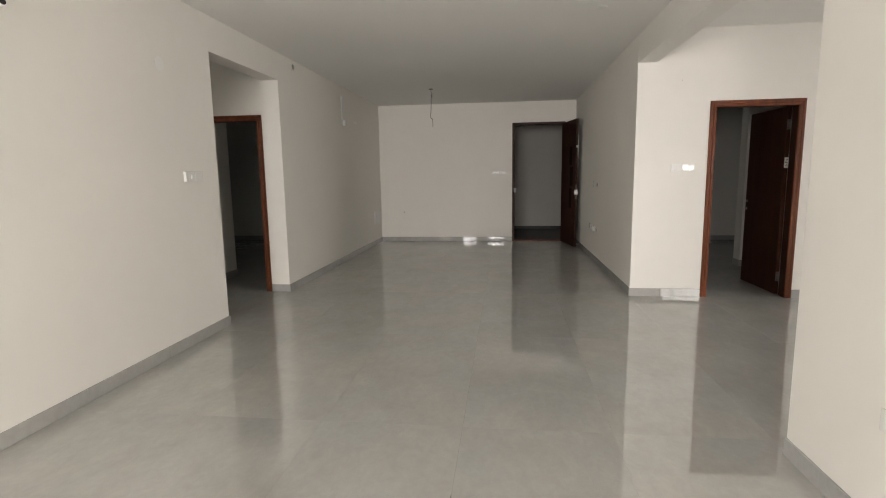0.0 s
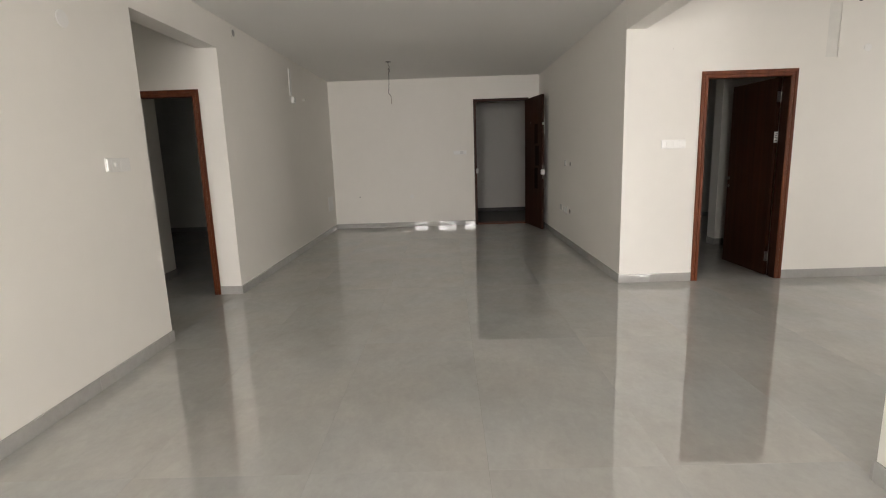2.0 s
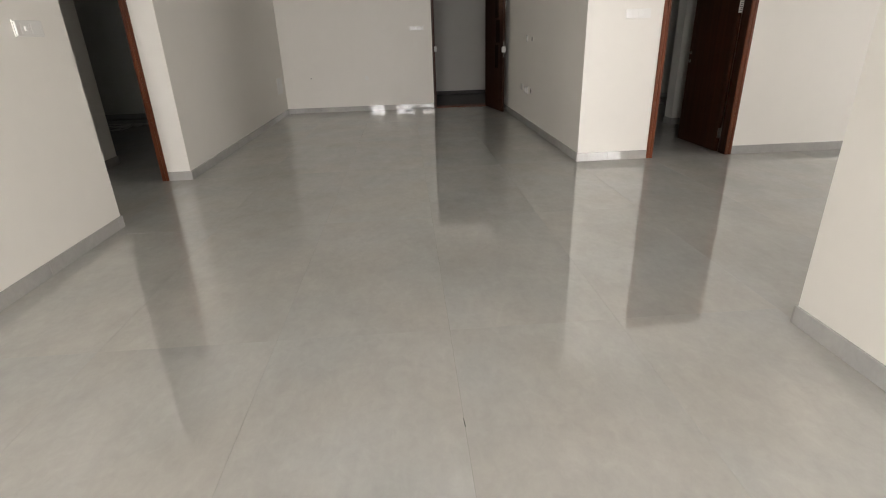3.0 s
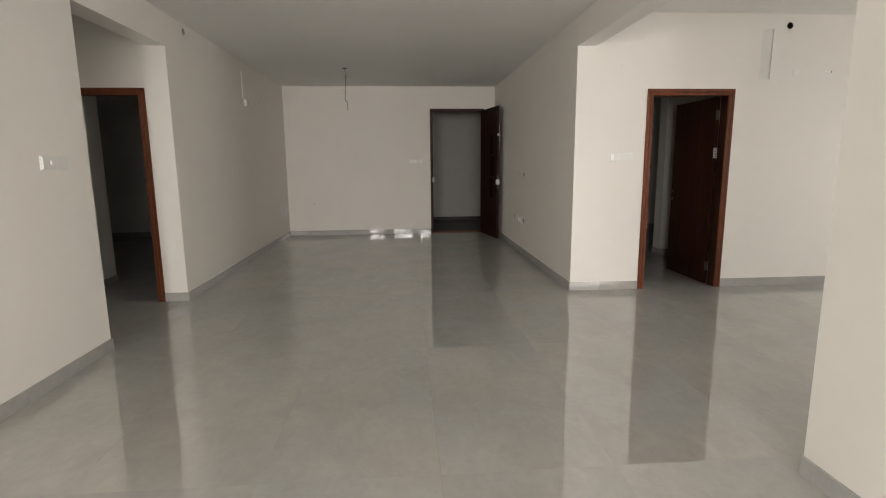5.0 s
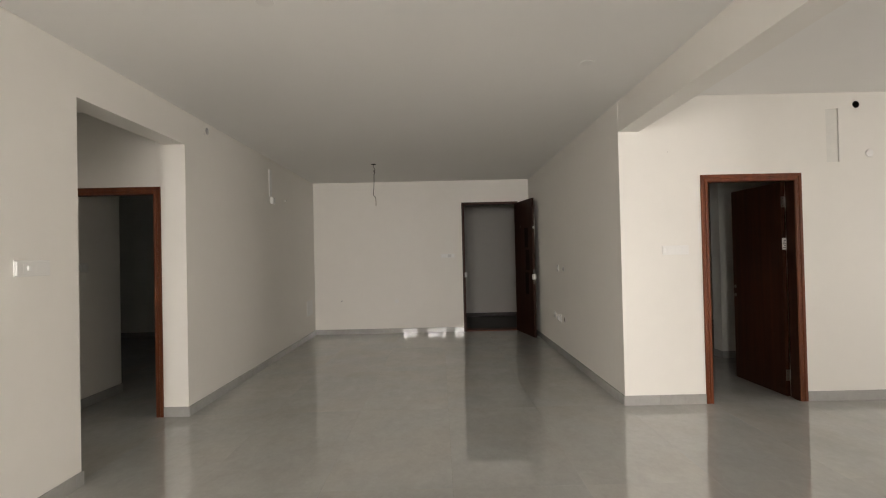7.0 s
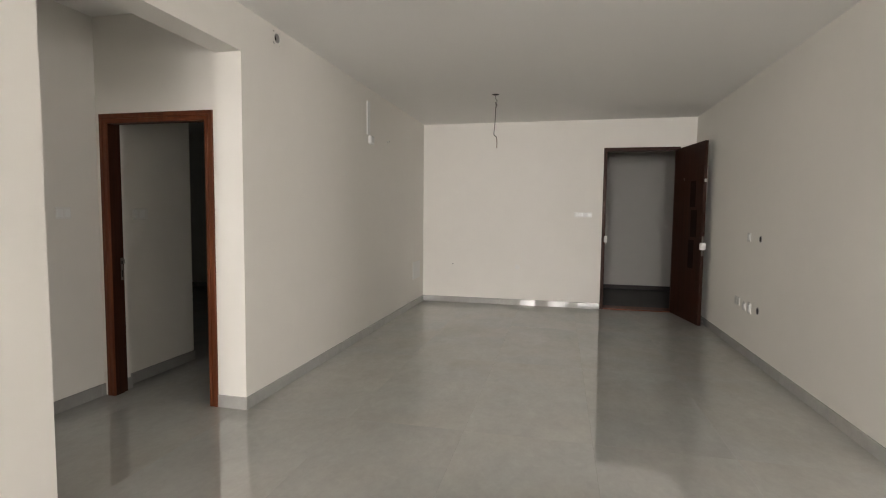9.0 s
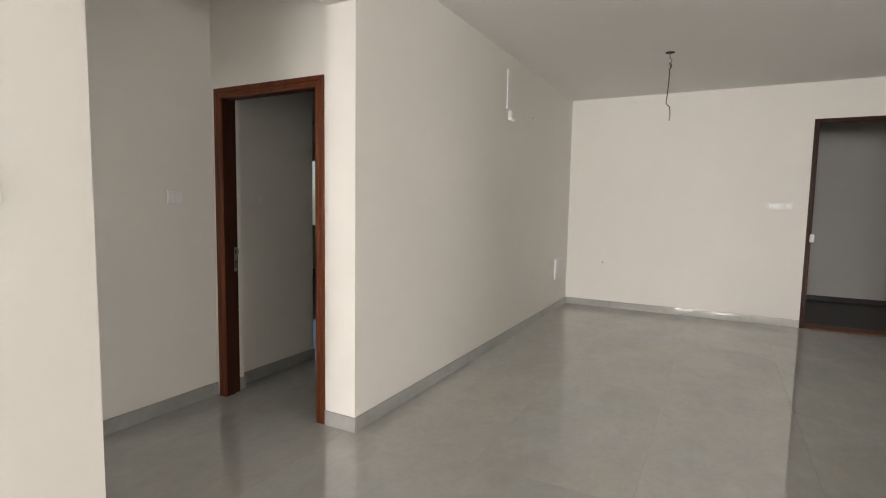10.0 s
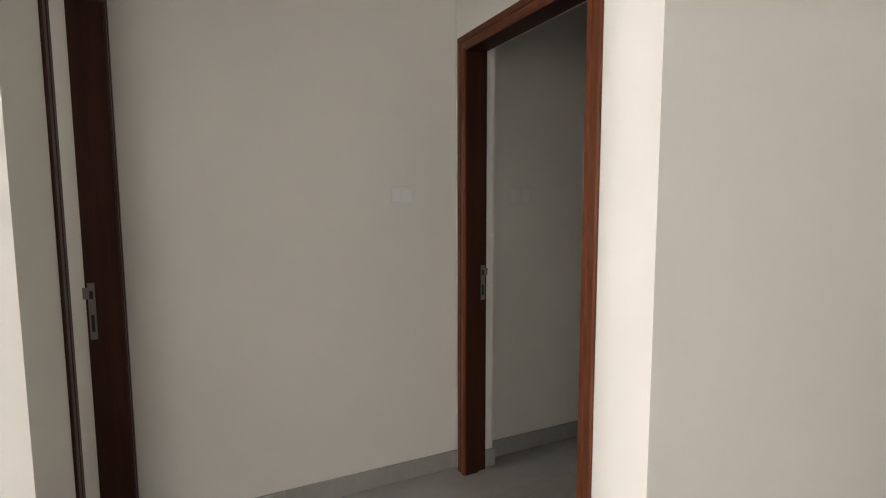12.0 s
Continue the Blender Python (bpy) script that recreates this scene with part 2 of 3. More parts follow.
# ---- the shell ----
H, HR = 2.795, 2.838
XW, XE, YN, YM, YB = -2.60, 1.384, 10.813, 6.04, -2.40
YP = YM + 0.172
DW = 0.03   # how far a door frame laps over its opening
wall_west = wall("wall_west", "y", XW - 0.2, XW, YB, YN, 0, 3.0, [(4.642, YM, 0, 2.485), (6.445, 6.545, 2.665, 2.765)])
wall("wall_dining_side", "y", 1.355, 1.555, YB, 2.727, 0, 3.0)
tagged(part("beam", box(1.386, 1.575, 2.727, YM, 2.512, 3.0), PAINT), kind="structure")
wall_east = wall("wall_east", "y", XE, XE + 0.2, YM, YN, 0, 3.0)
wall_north = wall("wall_north", "x", YN, YN + 0.2, XW - 0.2, XE + 0.2, 0, 3.0, [(0.137 + DW, 1.18 - DW, 0, 2.386 - DW)])
wall_south = wall("wall_south", "x", YB - 0.2, YB, -2.8, 6.7, 0, 3.0, [(-1.98, -1.30, 0.02, 2.42), (-0.88, 0.02, 0.02, 2.42), (0.31, 1.20, 0.02, 2.42), (4.2, 5.5, 0.85, 2.15)])
wall_dining = wall("wall_dining_north", "x", YM, YM + 0.2, XE + 0.2, 6.5, 0, 3.0, [(2.13 + DW, 3.065 - DW, 0, 2.1 - DW), (3.312, 3.429, 2.195, 2.69), (3.562, 3.63, 2.69, 2.758)])
# Both openings are unseen, cut for the added study and dining side lamps.
wall("wall_dining_east", "y", 6.5, 6.7, YB, 11.2, 0, 3.0, [(9.2, 10.0, 1.0, 2.0), (3.1, 4.7, 1.0, 2.2)])
wall("wall_passage_west", "y", -4.0, -3.811, 4.442, YM, 0, 3.0)
wall("wall_passage_south", "x", 4.442, 4.642, -3.811, -2.8, 0, 3.0, [(-3.80 + DW, -2.862 - DW, 0, 2.1 - DW)])
wall("wall_passage_north", "x", YM, YP, -4.1, -2.8, 0, 3.0, [(-3.775 + DW, -2.826 - DW, 0, 2.1 - DW)])
wall("wall_bedroom_lobby", "y", -4.1, -3.811, YP, 7.01, 0, 3.0)
wall("wall_bedroom_south", "x", 6.81, 7.01, -9.4, -4.1, 0, 3.0)
wall("wall_bedroom_north", "x", 11.07, 11.27, -9.4, -2.8, 0, 3.0, [(-8.9, -7.27, 0.87, 2.18)])
wall("wall_bedroom_west", "y", -9.6, -9.4, 6.8, 11.27, 0, 3.0)
wall("wall_bedroom_east", "y", -2.85, -2.805, YP, 11.07, 0, 3.0)
wall("wall_bath_west", "y", -4.3, -4.1, 2.4, 4.442, 0, 3.0)
wall("wall_bath_south", "x", 2.2, 2.4, -4.3, -2.8, 0, 3.0, [(-3.8, -3.2, 1.45, 2.05)])
wall("wall_bath_return", "x", 4.25, 4.442, -4.1, -3.85, 0, 3.0)
wall("wall_study_spur", "x", 7.98, 8.18, 3.36, 6.5, 0, 3.0)
wall("wall_study_north", "x", 11.0, 11.2, XE + 0.2, 6.5, 0, 3.0)
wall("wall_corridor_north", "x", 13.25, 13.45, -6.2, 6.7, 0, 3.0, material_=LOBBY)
# Unseen corridor ends, set far out so that light from the door thins.
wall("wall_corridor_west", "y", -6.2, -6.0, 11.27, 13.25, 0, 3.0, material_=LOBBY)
wall("wall_corridor_south", "x", 11.013, 11.27, -2.8, -1.6, 0, 3.0)
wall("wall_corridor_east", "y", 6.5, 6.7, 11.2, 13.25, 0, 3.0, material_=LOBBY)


def ceiling(name, x0, x1, y0, y1, z):
    tagged(part(name, box(x0, x1, y0, y1, z, z + 0.12), CEIL), kind="structure")


ceiling("ceiling", XW, 1.384, YB, YN, H)
ceiling("ceiling_dining", 1.575, 6.5, YB, YM, HR)
ceiling("ceiling_passage", -3.811, -2.8, 4.642, YM, H)
ceiling("ceiling_bedroom", -9.4, -2.865, YP, 11.07, H)
ceiling("ceiling_bath", -4.1, -2.8, 2.4, 4.442, 2.4)
ceiling("ceiling_study", XE + 0.2, 6.5, YM + 0.2, 11.0, HR)
ceiling("ceiling_corridor", -6.0, 6.5, 11.27, 13.25, H)
ceiling("ceiling_corridor_landing", -1.6, 1.584, 11.013, 11.27, H)
tagged(part("roof_slab", box(-9.6, 6.7, YB - 0.2, 13.45, 3.0, 3.15), SLAB), kind="structure")
floor = tagged(part("floor", box(-9.6, 6.7, YB - 0.2, 11.27, -0.2, -0.003), GROUT), kind="structure")
tagged(part("floor_corridor", box(-6.2, 6.7, 11.275, 13.45, -0.2, -0.015), GRANITE), kind="structure")
tagged(part("balcony_ceiling", box(-2.9, 6.9, -4.2, YB - 0.205, 2.62, 2.8), CEIL), kind="structure")
for a in (-3.0, 1.95, 6.7):
    tagged(part("balcony_wall", box(a, a + 0.2, -4.2, YB - 0.205, -0.04, 2.615), PAINT), kind="structure")
tagged(part("balcony_floor", box(-2.9, 6.9, -4.2, YB - 0.205, -0.2, -0.04), SLAB), kind="structure")
tagged(part("threshold", box(0.16, 1.16, YN - 0.004, YN + 0.27, 0.0005, 0.016, 0.003), WOOD), "reddish brown wooden threshold strip", kind="structure")
tagged(part("corridor_landing", box(-1.6, 1.584, YN + 0.2, 11.275, -0.0028, 0.0006), GRANITE), kind="structure")


# ---- windows ----
def window(name, x0, x1, z0, z1, m, bars, rail=None):
    """A framed window in the plane y = 0 of m; bars: where its mullions stand."""
    w = thing(name, m, kind="structure")
    bm = bmesh.new()
    f = 0.05
    for a in ((x0, x1, -0.04, 0.04, z0, z0 + f), (x0, x1, -0.04, 0.04, z1 - f, z1), (x0, x0 + f, -0.04, 0.04, z0 + f, z1 - f), (x1 - f, x1, -0.04, 0.04, z0 + f, z1 - f)):
        add_box(bm, *a, 0.003)
    part("window_frame", bm, ALU, w)
    edges = [x0 + f, *bars, x1 - f]
    for b in bars:
        part("mullion", box(b - 0.035, b + 0.035, -0.03, 0.03, z0 + f, z1 - f, 0.003), ALU, w)
    for a, b in zip(edges, edges[1:]):
        p = part("pane", box(a, b, -0.003, 0.003, z0 + f, z1 - f), GLASS, w)
        p.visible_shadow = False
    if rail:
        part("transom", box(x0 + f, x1 - f, -0.028, 0.028, rail - 0.03, rail + 0.03, 0.003), ALU, w)
    return w


for n, (a, c) in enumerate(((-1.98, -1.30), (-0.88, 0.02), (0.31, 1.20))):
    window("window_%d" % (n + 7), a, c, 0.02, 2.42, pose(0, YB - 0.1, 0), [], 1.72)
window("window_2", 4.2, 5.5, 0.85, 2.15, pose(0, YB - 0.1, 0), [4.5])
window("window_5", -3.8, -3.2, 1.45, 2.05, pose(0, 2.3, 0), [])
window("window_3", -8.9, -7.27, 0.87, 2.18, pose(0, 11.17, 0), [-8.1])
# Unseen study window, added to go with the study fill.
window("window_4", -0.4, 0.4, 1.0, 2.0, pose(6.6, 9.6, 0, 0, 0, 90), [0.0])
# Added out of view, round the dining side fill.
window("window_6", -0.8, 0.8, 1.0, 2.2, pose(6.6, 3.9, 0, 0, 0, 90), [0.0])


# ---- door frames and leaves ----
def sweep(profile, path_of, flip=False):
    """A bar with the given section; path_of(u, v) gives its two ends."""
    bm = bmesh.new()
    ends = [path_of(u, v) for u, v in profile]
    a = [bm.verts.new(e[0]) for e in ends]
    b = [bm.verts.new(e[1]) for e in ends]
    n = len(a)
    for i in range(n):
        bm.faces.new((a[i], a[(i + 1) % n], b[(i + 1) % n], b[i]))
    bm.faces.new(a[::-1])
    bm.faces.new(b)
    return bm


def door_frame(name, m, w, h, depth=0.14, f=0.068, label="red-brown wooden door frame with a grooved moulding", face=None, proud=1.0):
    """w x h over the outside; local x across, y into the wall, z up."""
    face = face or WOOD
    k = f / 0.068
    moulding = [(0, -0.0005), (0, -0.010), (0.004, -0.014), (0.026 * k, -0.014), (0.030 * k, -0.008), (0.036 * k, -0.008), (0.040 * k, -0.013), (0.060 * k, -0.013),
                (f, -0.006), (f, -0.0005)]
    moulding = [(u, v * proud) for u, v in moulding]
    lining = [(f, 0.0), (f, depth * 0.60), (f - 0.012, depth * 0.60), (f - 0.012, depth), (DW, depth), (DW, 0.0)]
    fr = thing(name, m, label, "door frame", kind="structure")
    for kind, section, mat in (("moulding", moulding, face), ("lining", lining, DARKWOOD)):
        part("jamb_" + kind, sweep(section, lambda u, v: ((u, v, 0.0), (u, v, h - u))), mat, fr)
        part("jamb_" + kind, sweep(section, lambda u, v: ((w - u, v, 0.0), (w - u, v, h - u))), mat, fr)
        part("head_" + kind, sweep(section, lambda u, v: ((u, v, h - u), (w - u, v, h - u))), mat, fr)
    return fr


def strike_plate(frame_ob, x, y, z, side, tall, lip):
    """Lock keep let into the jamb, with a latch hole, a bolt slot and a bent lip; side: the way it faces along x; lip: the way its lip points along y."""
    def slab(t, y0, y1, z0, z1):
        return box(min(x, x + side * t), max(x, x + side * t), y0, y1, z0, z1)

    bm = slab(0.002, y - 0.011, y + 0.011, z - tall / 2, z + tall / 2)
    a, b = sorted((y + lip * 0.011, y + lip * 0.026))
    add_box(bm, min(x, x + side * 0.0018), max(x, x + side * 0.0018), a, b, z + tall * 0.22, z + tall * 0.42)
    p = part("strike_plate", bm, PLATE, frame_ob, "steel lock strike plate with a bent lip")
    # Slot and latch hole are black slabs that paint the shade of openings.
    part("strike_slot", slab(0.0032, y - 0.005, y + 0.005, z - tall * 0.36, z - tall * 0.06), HOLE, p)
    part("latch_hole", slab(0.0032, y - 0.005, y + 0.006, z + tall * 0.22, z + tall * 0.36), HOLE, p)


def hinge(leaf, x, y, z):
    bm = box(x - 0.004, x + 0.036, y - 0.0035, y, z - 0.05, z + 0.05)
    add_tube(bm, [(x - 0.004, y - 0.002, z - 0.052), (x - 0.004, y - 0.002, z + 0.052)], 0.006, 10)
    return part("hinge", bm, STEEL, leaf, "steel butt hinge")


def edge_hinge(leaf, z):
    """A hinge leaf let into the narrow edge of a door, with its knuckle along the outer corner."""
    bm = box(-0.004, 0.0, -0.017, 0.019, z - 0.052, z + 0.052)
    add_tube(bm, [(-0.004, -0.021, z - 0.054), (-0.004, -0.021, z + 0.054)], 0.006, 10)
    h = part("hinge", bm, STEEL, leaf, "steel butt hinge")
    for k in (-0.034, 0.0, 0.034):
        part("screw", add_lathe(bmesh.new(), [(0, 0), (0.0045, 0), (0.004, 0.0012), (0, 0.0012)], 10), DARKMETAL, h, m=pose(-0.0041, 0.004, z + k, 0, -90, 0))


W1 = 3.065 - 2.13
door_frame("door_frame_1", pose(2.13, YM, 0), W1, 2.1)
frame_bed = door_frame("door_frame_2", pose(-3.775, YM, 0), 0.949, 2.1, 0.116)
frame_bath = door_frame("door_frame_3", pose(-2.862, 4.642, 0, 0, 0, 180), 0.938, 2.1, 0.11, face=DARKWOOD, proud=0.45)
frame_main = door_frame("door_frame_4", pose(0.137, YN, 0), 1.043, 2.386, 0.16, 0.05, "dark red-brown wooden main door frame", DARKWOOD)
bed_leaf = thing("door_3", pose(-2.876, 6.20, 0, 0, 0, 90), "dark red-brown veneered door folded back against the wall", "door")
part("door_leaf", box(0.0, 0.79, -0.0175, 0.0175, 0.008, 2.035, 0.002), VENEER, bed_leaf)
for z in (0.26, 1.05, 1.84):
    part("hinge", box(-0.004, 0.03, 0.0178, 0.0205, z - 0.05, z + 0.05), DARKMETAL, bed_leaf)
strike_plate(frame_bed, 0.0565, 0.096, 0.955, 1, 0.17, 1)
strike_plate(frame_bath, 0.938 - 0.0565, 0.092, 0.965, -1, 0.205, 1)
part("lock_wrapper", box(0.035, 0.078, -0.024, 0.05, 1.0, 1.09, 0.006), STICKER, frame_main, "white protective wrapper on the lock strike")

leaf = thing("door_1", pose(2.990, 6.187, 0, 0, 0, 90.8), "dark red-brown veneered door standing open into the room behind", "door")
part("door_leaf", box(0.0, 0.80, -0.02, 0.02, 0.008, 2.04, 0.002), VENEER, leaf)
for z in (1.0, 0.91):
    for side in (-1, 1):
        bm = add_lathe(bmesh.new(), [(0, 0), (0.018, 0), (0.018, 0.003), (0.010, 0.006), (0.007, 0.012), (0, 0.012)], 16)
        part("lock_rosette", bm, STEEL, leaf, "small dull steel lock rosette", True, pose(0.765, 0.0202 * side, z, -90 * side))
part("lock_edge", box(0.8005, 0.803, -0.012, 0.012, 0.86, 1.06), DARKMETAL, leaf, "steel lock face on the door edge")
for z in (0.205, 1.85):
    edge_hinge(leaf, z)
edge_hinge(leaf, 1.45)
wrap = part("hinge_wrapper", box(-0.0085, -0.0065, -0.024, 0.022, 1.395, 1.505), STICKER, leaf, "white wrapper with printing on the middle hinge")
for k, (a, c) in enumerate(((-0.014, 0.016), (-0.014, 0.006), (-0.014, 0.018), (-0.008, 0.014), (-0.014, 0.010))):
    part("print_bar", box(-0.0089, -0.0086, a, c, 1.412 + 0.017 * k, 1.419 + 0.017 * k), INK, wrap)

main = thing("door_2", pose(1.135, 10.79, 0, 0, 0, -80.4), "dark red-brown main entrance door standing open against the wall", "door")
slab = part("door_leaf", box(0.0, 0.915, -0.02, 0.02, 0.010, 2.345, 0.002), MAINDOOR, main)
for a, b, c, d in ((0.54, 0.70, 1.52, 1.86), (0.58, 0.76, 1.13, 1.48), (0.54, 0.70, 0.72, 1.09)):
    part("inlay_panel", box(a, b, -0.0225, -0.0205, c, d), GROOVE, slab, "black-brown inlaid panel")
for z in (0.3, 1.2, 2.1):
    hinge(main, 0.0, 0.0245, z)
part("lock_wrapper", box(0.885, 0.945, -0.034, 0.034, 0.975, 1.07, 0.018), STICKER, main, "rounded white wrapper round the lock at the door edge", True)
part("lock_edge", box(0.9155, 0.918, -0.013, 0.013, 0.90, 1.15), DARKMETAL, main, "steel lock face on the door edge")
part("pull_bar", box(0.85, 0.875, 0.034, 0.046, 1.63, 2.04, 0.004), STEEL, main, "long steel bar on the wall side of the door")
for z in (1.67, 2.0):
    part("bar_foot", box(0.853, 0.872, 0.0202, 0.0345, z - 0.012, z + 0.012), DARKMETAL, main)
part("latch_guard", box(0.9155, 0.926, -0.012, 0.016, 1.83, 1.87, 0.003), GREYP, main, "small grey latch guard on the door edge")
part("door_viewer", add_lathe(bmesh.new(), [(0, 0), (0.016, 0), (0.016, 0.004), (0.010, 0.007), (0.009, 0.003), (0, 0.003)], 16), DARKMETAL, main, "round dull metal door viewer", True, pose(0.33, -0.0203, 1.90, 90, 0, 0))


stop = thing("door_stop", pose(1.372, 10.05, 0.04, 0, -90, 0), "small steel door stop with rubber tip on the skirting", "door stop")
part("stem", add_lathe(bmesh.new(), [(0, 0), (0.016, 0), (0.016, 0.004), (0.006, 0.008), (0.006, 0.045), (0, 0.045)], 12), STEEL, stop)
part("rubber_tip", add_lathe(bmesh.new(), [(0, 0.0455), (0.011, 0.0455), (0.011, 0.06), (0.008, 0.064), (0, 0.064)], 12), STICKER, stop)


# ---- electrical fittings ----
def switch_plate(name, m, w, h, modules, label, group="", back=None):
    """Local x across, y out of the wall towards -y, z up. modules: (centre, width, material, how proud)."""
    s = thing(name, m, label, "switch plate", group)
    part("backplate", box(-w / 2, w / 2, -0.008, 0, -h / 2, h / 2, 0.003), back or IVORY, s)
    for c, mw, mat, proud, *tall in modules:
        hh = h * (tall[0] if tall else 0.34)
        part("rocker", box(c - mw / 2, c + mw / 2, -0.009 - proud, -0.0082, -hh, hh, 0.0015), mat, s)
    return s


P, G, I = PLASTIC, GREYP, IVORY
switch_plate("switch_plate", pose(XW, 4.264, 1.392, 0, 0, 90), 0.257, 0.09, [(-0.119, 0.011, P, 0.010, 0.42), (-0.035, 0.020, P, 0.010, 0.14), (-0.035, 0.07, I, 0.001), (0.065, 0.09, I, 0.001)],
             "white modular switch plate on the living room wall")
switch_plate("switch_plate", pose(-3.811, 5.756, 1.378, 0, 0, 90), 0.11, 0.085, [(-0.03, 0.045, P, 0.005), (0.025, 0.045, P, 0.002)], "small white switch plate on the passage wall")
switch_plate("switch_plate", pose(-3.811, 6.42, 1.372, 0, 0, 90), 0.15, 0.09, [(-0.055, 0.03, P, 0.014), (0.015, 0.05, P, 0.002)], "white switch plate inside the bedroom lobby")
switch_plate("switch_plate", pose(1.884, YM, 1.413, -1), 0.242, 0.085, [(-0.100, 0.036, I, 0.004), (0.022, 0.055, I, 0.002), (0.082, 0.055, I, 0.002), (-0.05, 0.05, MATTP, 0.001)],
             "long white switch plate beside the dining side door", back=MATTP)
switch_plate("switch_plate", pose(-0.136, YN, 1.405), 0.254, 0.074, [(-0.096, 0.03, P, 0.006), (-0.058, 0.03, P, 0.006), (-0.02, 0.03, P, 0.003), (0.035, 0.06, LIGHTP, 0.001), (0.1, 0.035, P, 0.008)],
             "white switch plate beside the main entrance door", back=MATTP)
switch_plate("wall_socket", pose(1.355, 2.07, 0.476, 0, 0, -90), 0.15, 0.085, [(-0.03, 0.05, P, 0.002), (0.04, 0.04, P, 0.002)], "white power socket low on the dividing wall")
sk = "sockets on the east wall"
switch_plate("wall_socket", pose(XE, 8.56, 1.198, 0, 0, -90), 0.085, 0.085, [(0.0, 0.05, P, 0.004)], "small white television socket on the wall", sk)
switch_plate("wall_socket", pose(XE, 8.82, 0.515, 0, 0, -90), 0.15, 0.085, [(-0.03, 0.05, G, 0.001), (0.04, 0.04, G, 0.001)], "grey and white power socket low on the wall", sk)
switch_plate("wall_socket", pose(XE, 8.60, 0.495, 0, 0, -90), 0.085, 0.085, [(0.0, 0.05, P, 0.006)], "small white socket low on the wall", sk)
switch_plate("wall_socket", pose(XE, 8.46, 0.50, 0, 0, -90), 0.085, 0.11, [(0.0, 0.05, P, 0.006)], "tall white socket low on the wall", sk)
switch_plate("distribution_cover", pose(XW, 10.40, 0.54, 0, 0, 90), 0.38, 0.26, [(0.0, 0.32, PATCH, 0.0005)], "large flush painted blank cover low on the wall", back=PATCH)


def pipe_hole(name, m, r, label, group=""):
    """A conduit end, mouth towards -y of m, a little proud of the wall."""
    s = thing(name, m @ pose(0, 0, 0, 90), label, "conduit hole", group)
    part("conduit_ring", add_lathe(bmesh.new(), [(r, -0.0), (r, 0.004), (r * 0.86, 0.005), (r * 0.84, 0.001), (r * 0.84, 0.0)]), GREYP, s, smooth=True)
    # A flat black disc paints the conduit's shaded inside.
    part("conduit_mouth", add_lathe(bmesh.new(), [(r * 0.85, 0.0), (r * 0.85, 0.0015), (0, 0.0015)]), HOLE, s)


hg = "open conduit ends"
pipe_hole("conduit_hole", pose(XE, 8.265, 1.19, 0, 0, -90), 0.032, "round dark open conduit end in the wall", hg)
pipe_hole("conduit_hole", pose(XE, 8.25, 0.507, 0, 0, -90), 0.036, "round dark open conduit end low on the wall", hg)


def drain_pipe(name, m, r, depth, label, inside):
    """An open plastic pipe set in a hole of the wall; mouth towards -y."""
    s = thing(name, m @ pose(0, 0, 0, 90), label, "drain pipe")
    part("pipe", add_lathe(bmesh.new(), [(r, -depth), (r, 0.003), (r * 0.94, 0.003), (r * 0.94, 0.0)]), GREYP, s, smooth=True)
    part("pipe_inside", add_lathe(bmesh.new(), [(r * 0.935, 0.001), (r * 0.93, -depth * 0.16)]), inside, s, smooth=True)
    # Black lining: the shade deep in the pipe is painted on.
    part("pipe_depth", add_lathe(bmesh.new(), [(r * 0.93, -depth * 0.16), (r * 0.92, -depth), (0, -depth)]), HOLE, s)
    part("collar", add_lathe(bmesh.new(), [(r * 1.0, 0.0005), (r * 1.6, 0.0005), (r * 1.55, 0.0015), (r * 1.0, 0.0015)]), PAINT, s)


drain_pipe("drain_pipe", pose(XW, 6.495, 2.715, 0, 0, 90), 0.036, 0.15, "open round pipe end high on the wall under the ceiling", GREYP)
drain_pipe("drain_pipe", pose(3.596, YM, 2.724), 0.034, 0.15, "dark open round pipe end high on the dining wall", HOLE)


def pipe_stub(name, m, length, r, label):
    s = thing(name, m, label, "pipe stub")
    part("stub", add_tube(bmesh.new(), [(0, 0.0, 0), (0, -length, 0.003)], r, 12), PLASTIC, s, smooth=True)
    # Black end piece, painted as the shade in the stub's mouth.
    part("stub_end", add_tube(bmesh.new(), [(0, -length - 0.0005, 0.003), (0, -length - 0.003, 0.003)], r * 0.8, 12), HOLE, s)


pipe_stub("pipe_stub", pose(XW, 9.03, 2.283, 0, 0, 84), 0.035, 0.008, "short white pipe stub out of the wall")
pipe_stub("pipe_stub", pose(4.03, YM, 2.265, 0, 0, 35), 0.055, 0.011, "short pale pipe stub with a dark end, dining wall")
pipe_stub("pipe_stub", pose(XW, 2.70, 2.276, 0, 0, 70), 0.07, 0.018, "short grey pipe stub with a dark end high on the wall")

strip = thing("conduit_strip", pose(XW, 8.40, 2.46, 0, 0, 90), "white raised conduit strip with a junction box under it", "conduit strip")
part("strip", box(-0.055, 0.035, -0.012, 0, -0.18, 0.185, 0.004), PATCH, strip)
part("junction_box", box(-0.025, 0.095, -0.045, 0, -0.285, -0.188, 0.02), PLASTIC, strip, "white plastic junction box")
# The back's grey stands in for shading in the shallow channel.
part("recess_back", box(3.312, 3.429, YM + 0.009, YM + 0.2, 2.195, 2.69), RECESS_SHADE, wall_dining)


def cap_disc(name, m, r, label, group=""):
    s = thing(name, m, label, "blank cap", group)
    part("cap", add_lathe(bmesh.new(), [(0, 0), (r, 0), (r, 0.003), (r * 0.94, 0.005), (0, 0.006)], 32), MATTP, s)


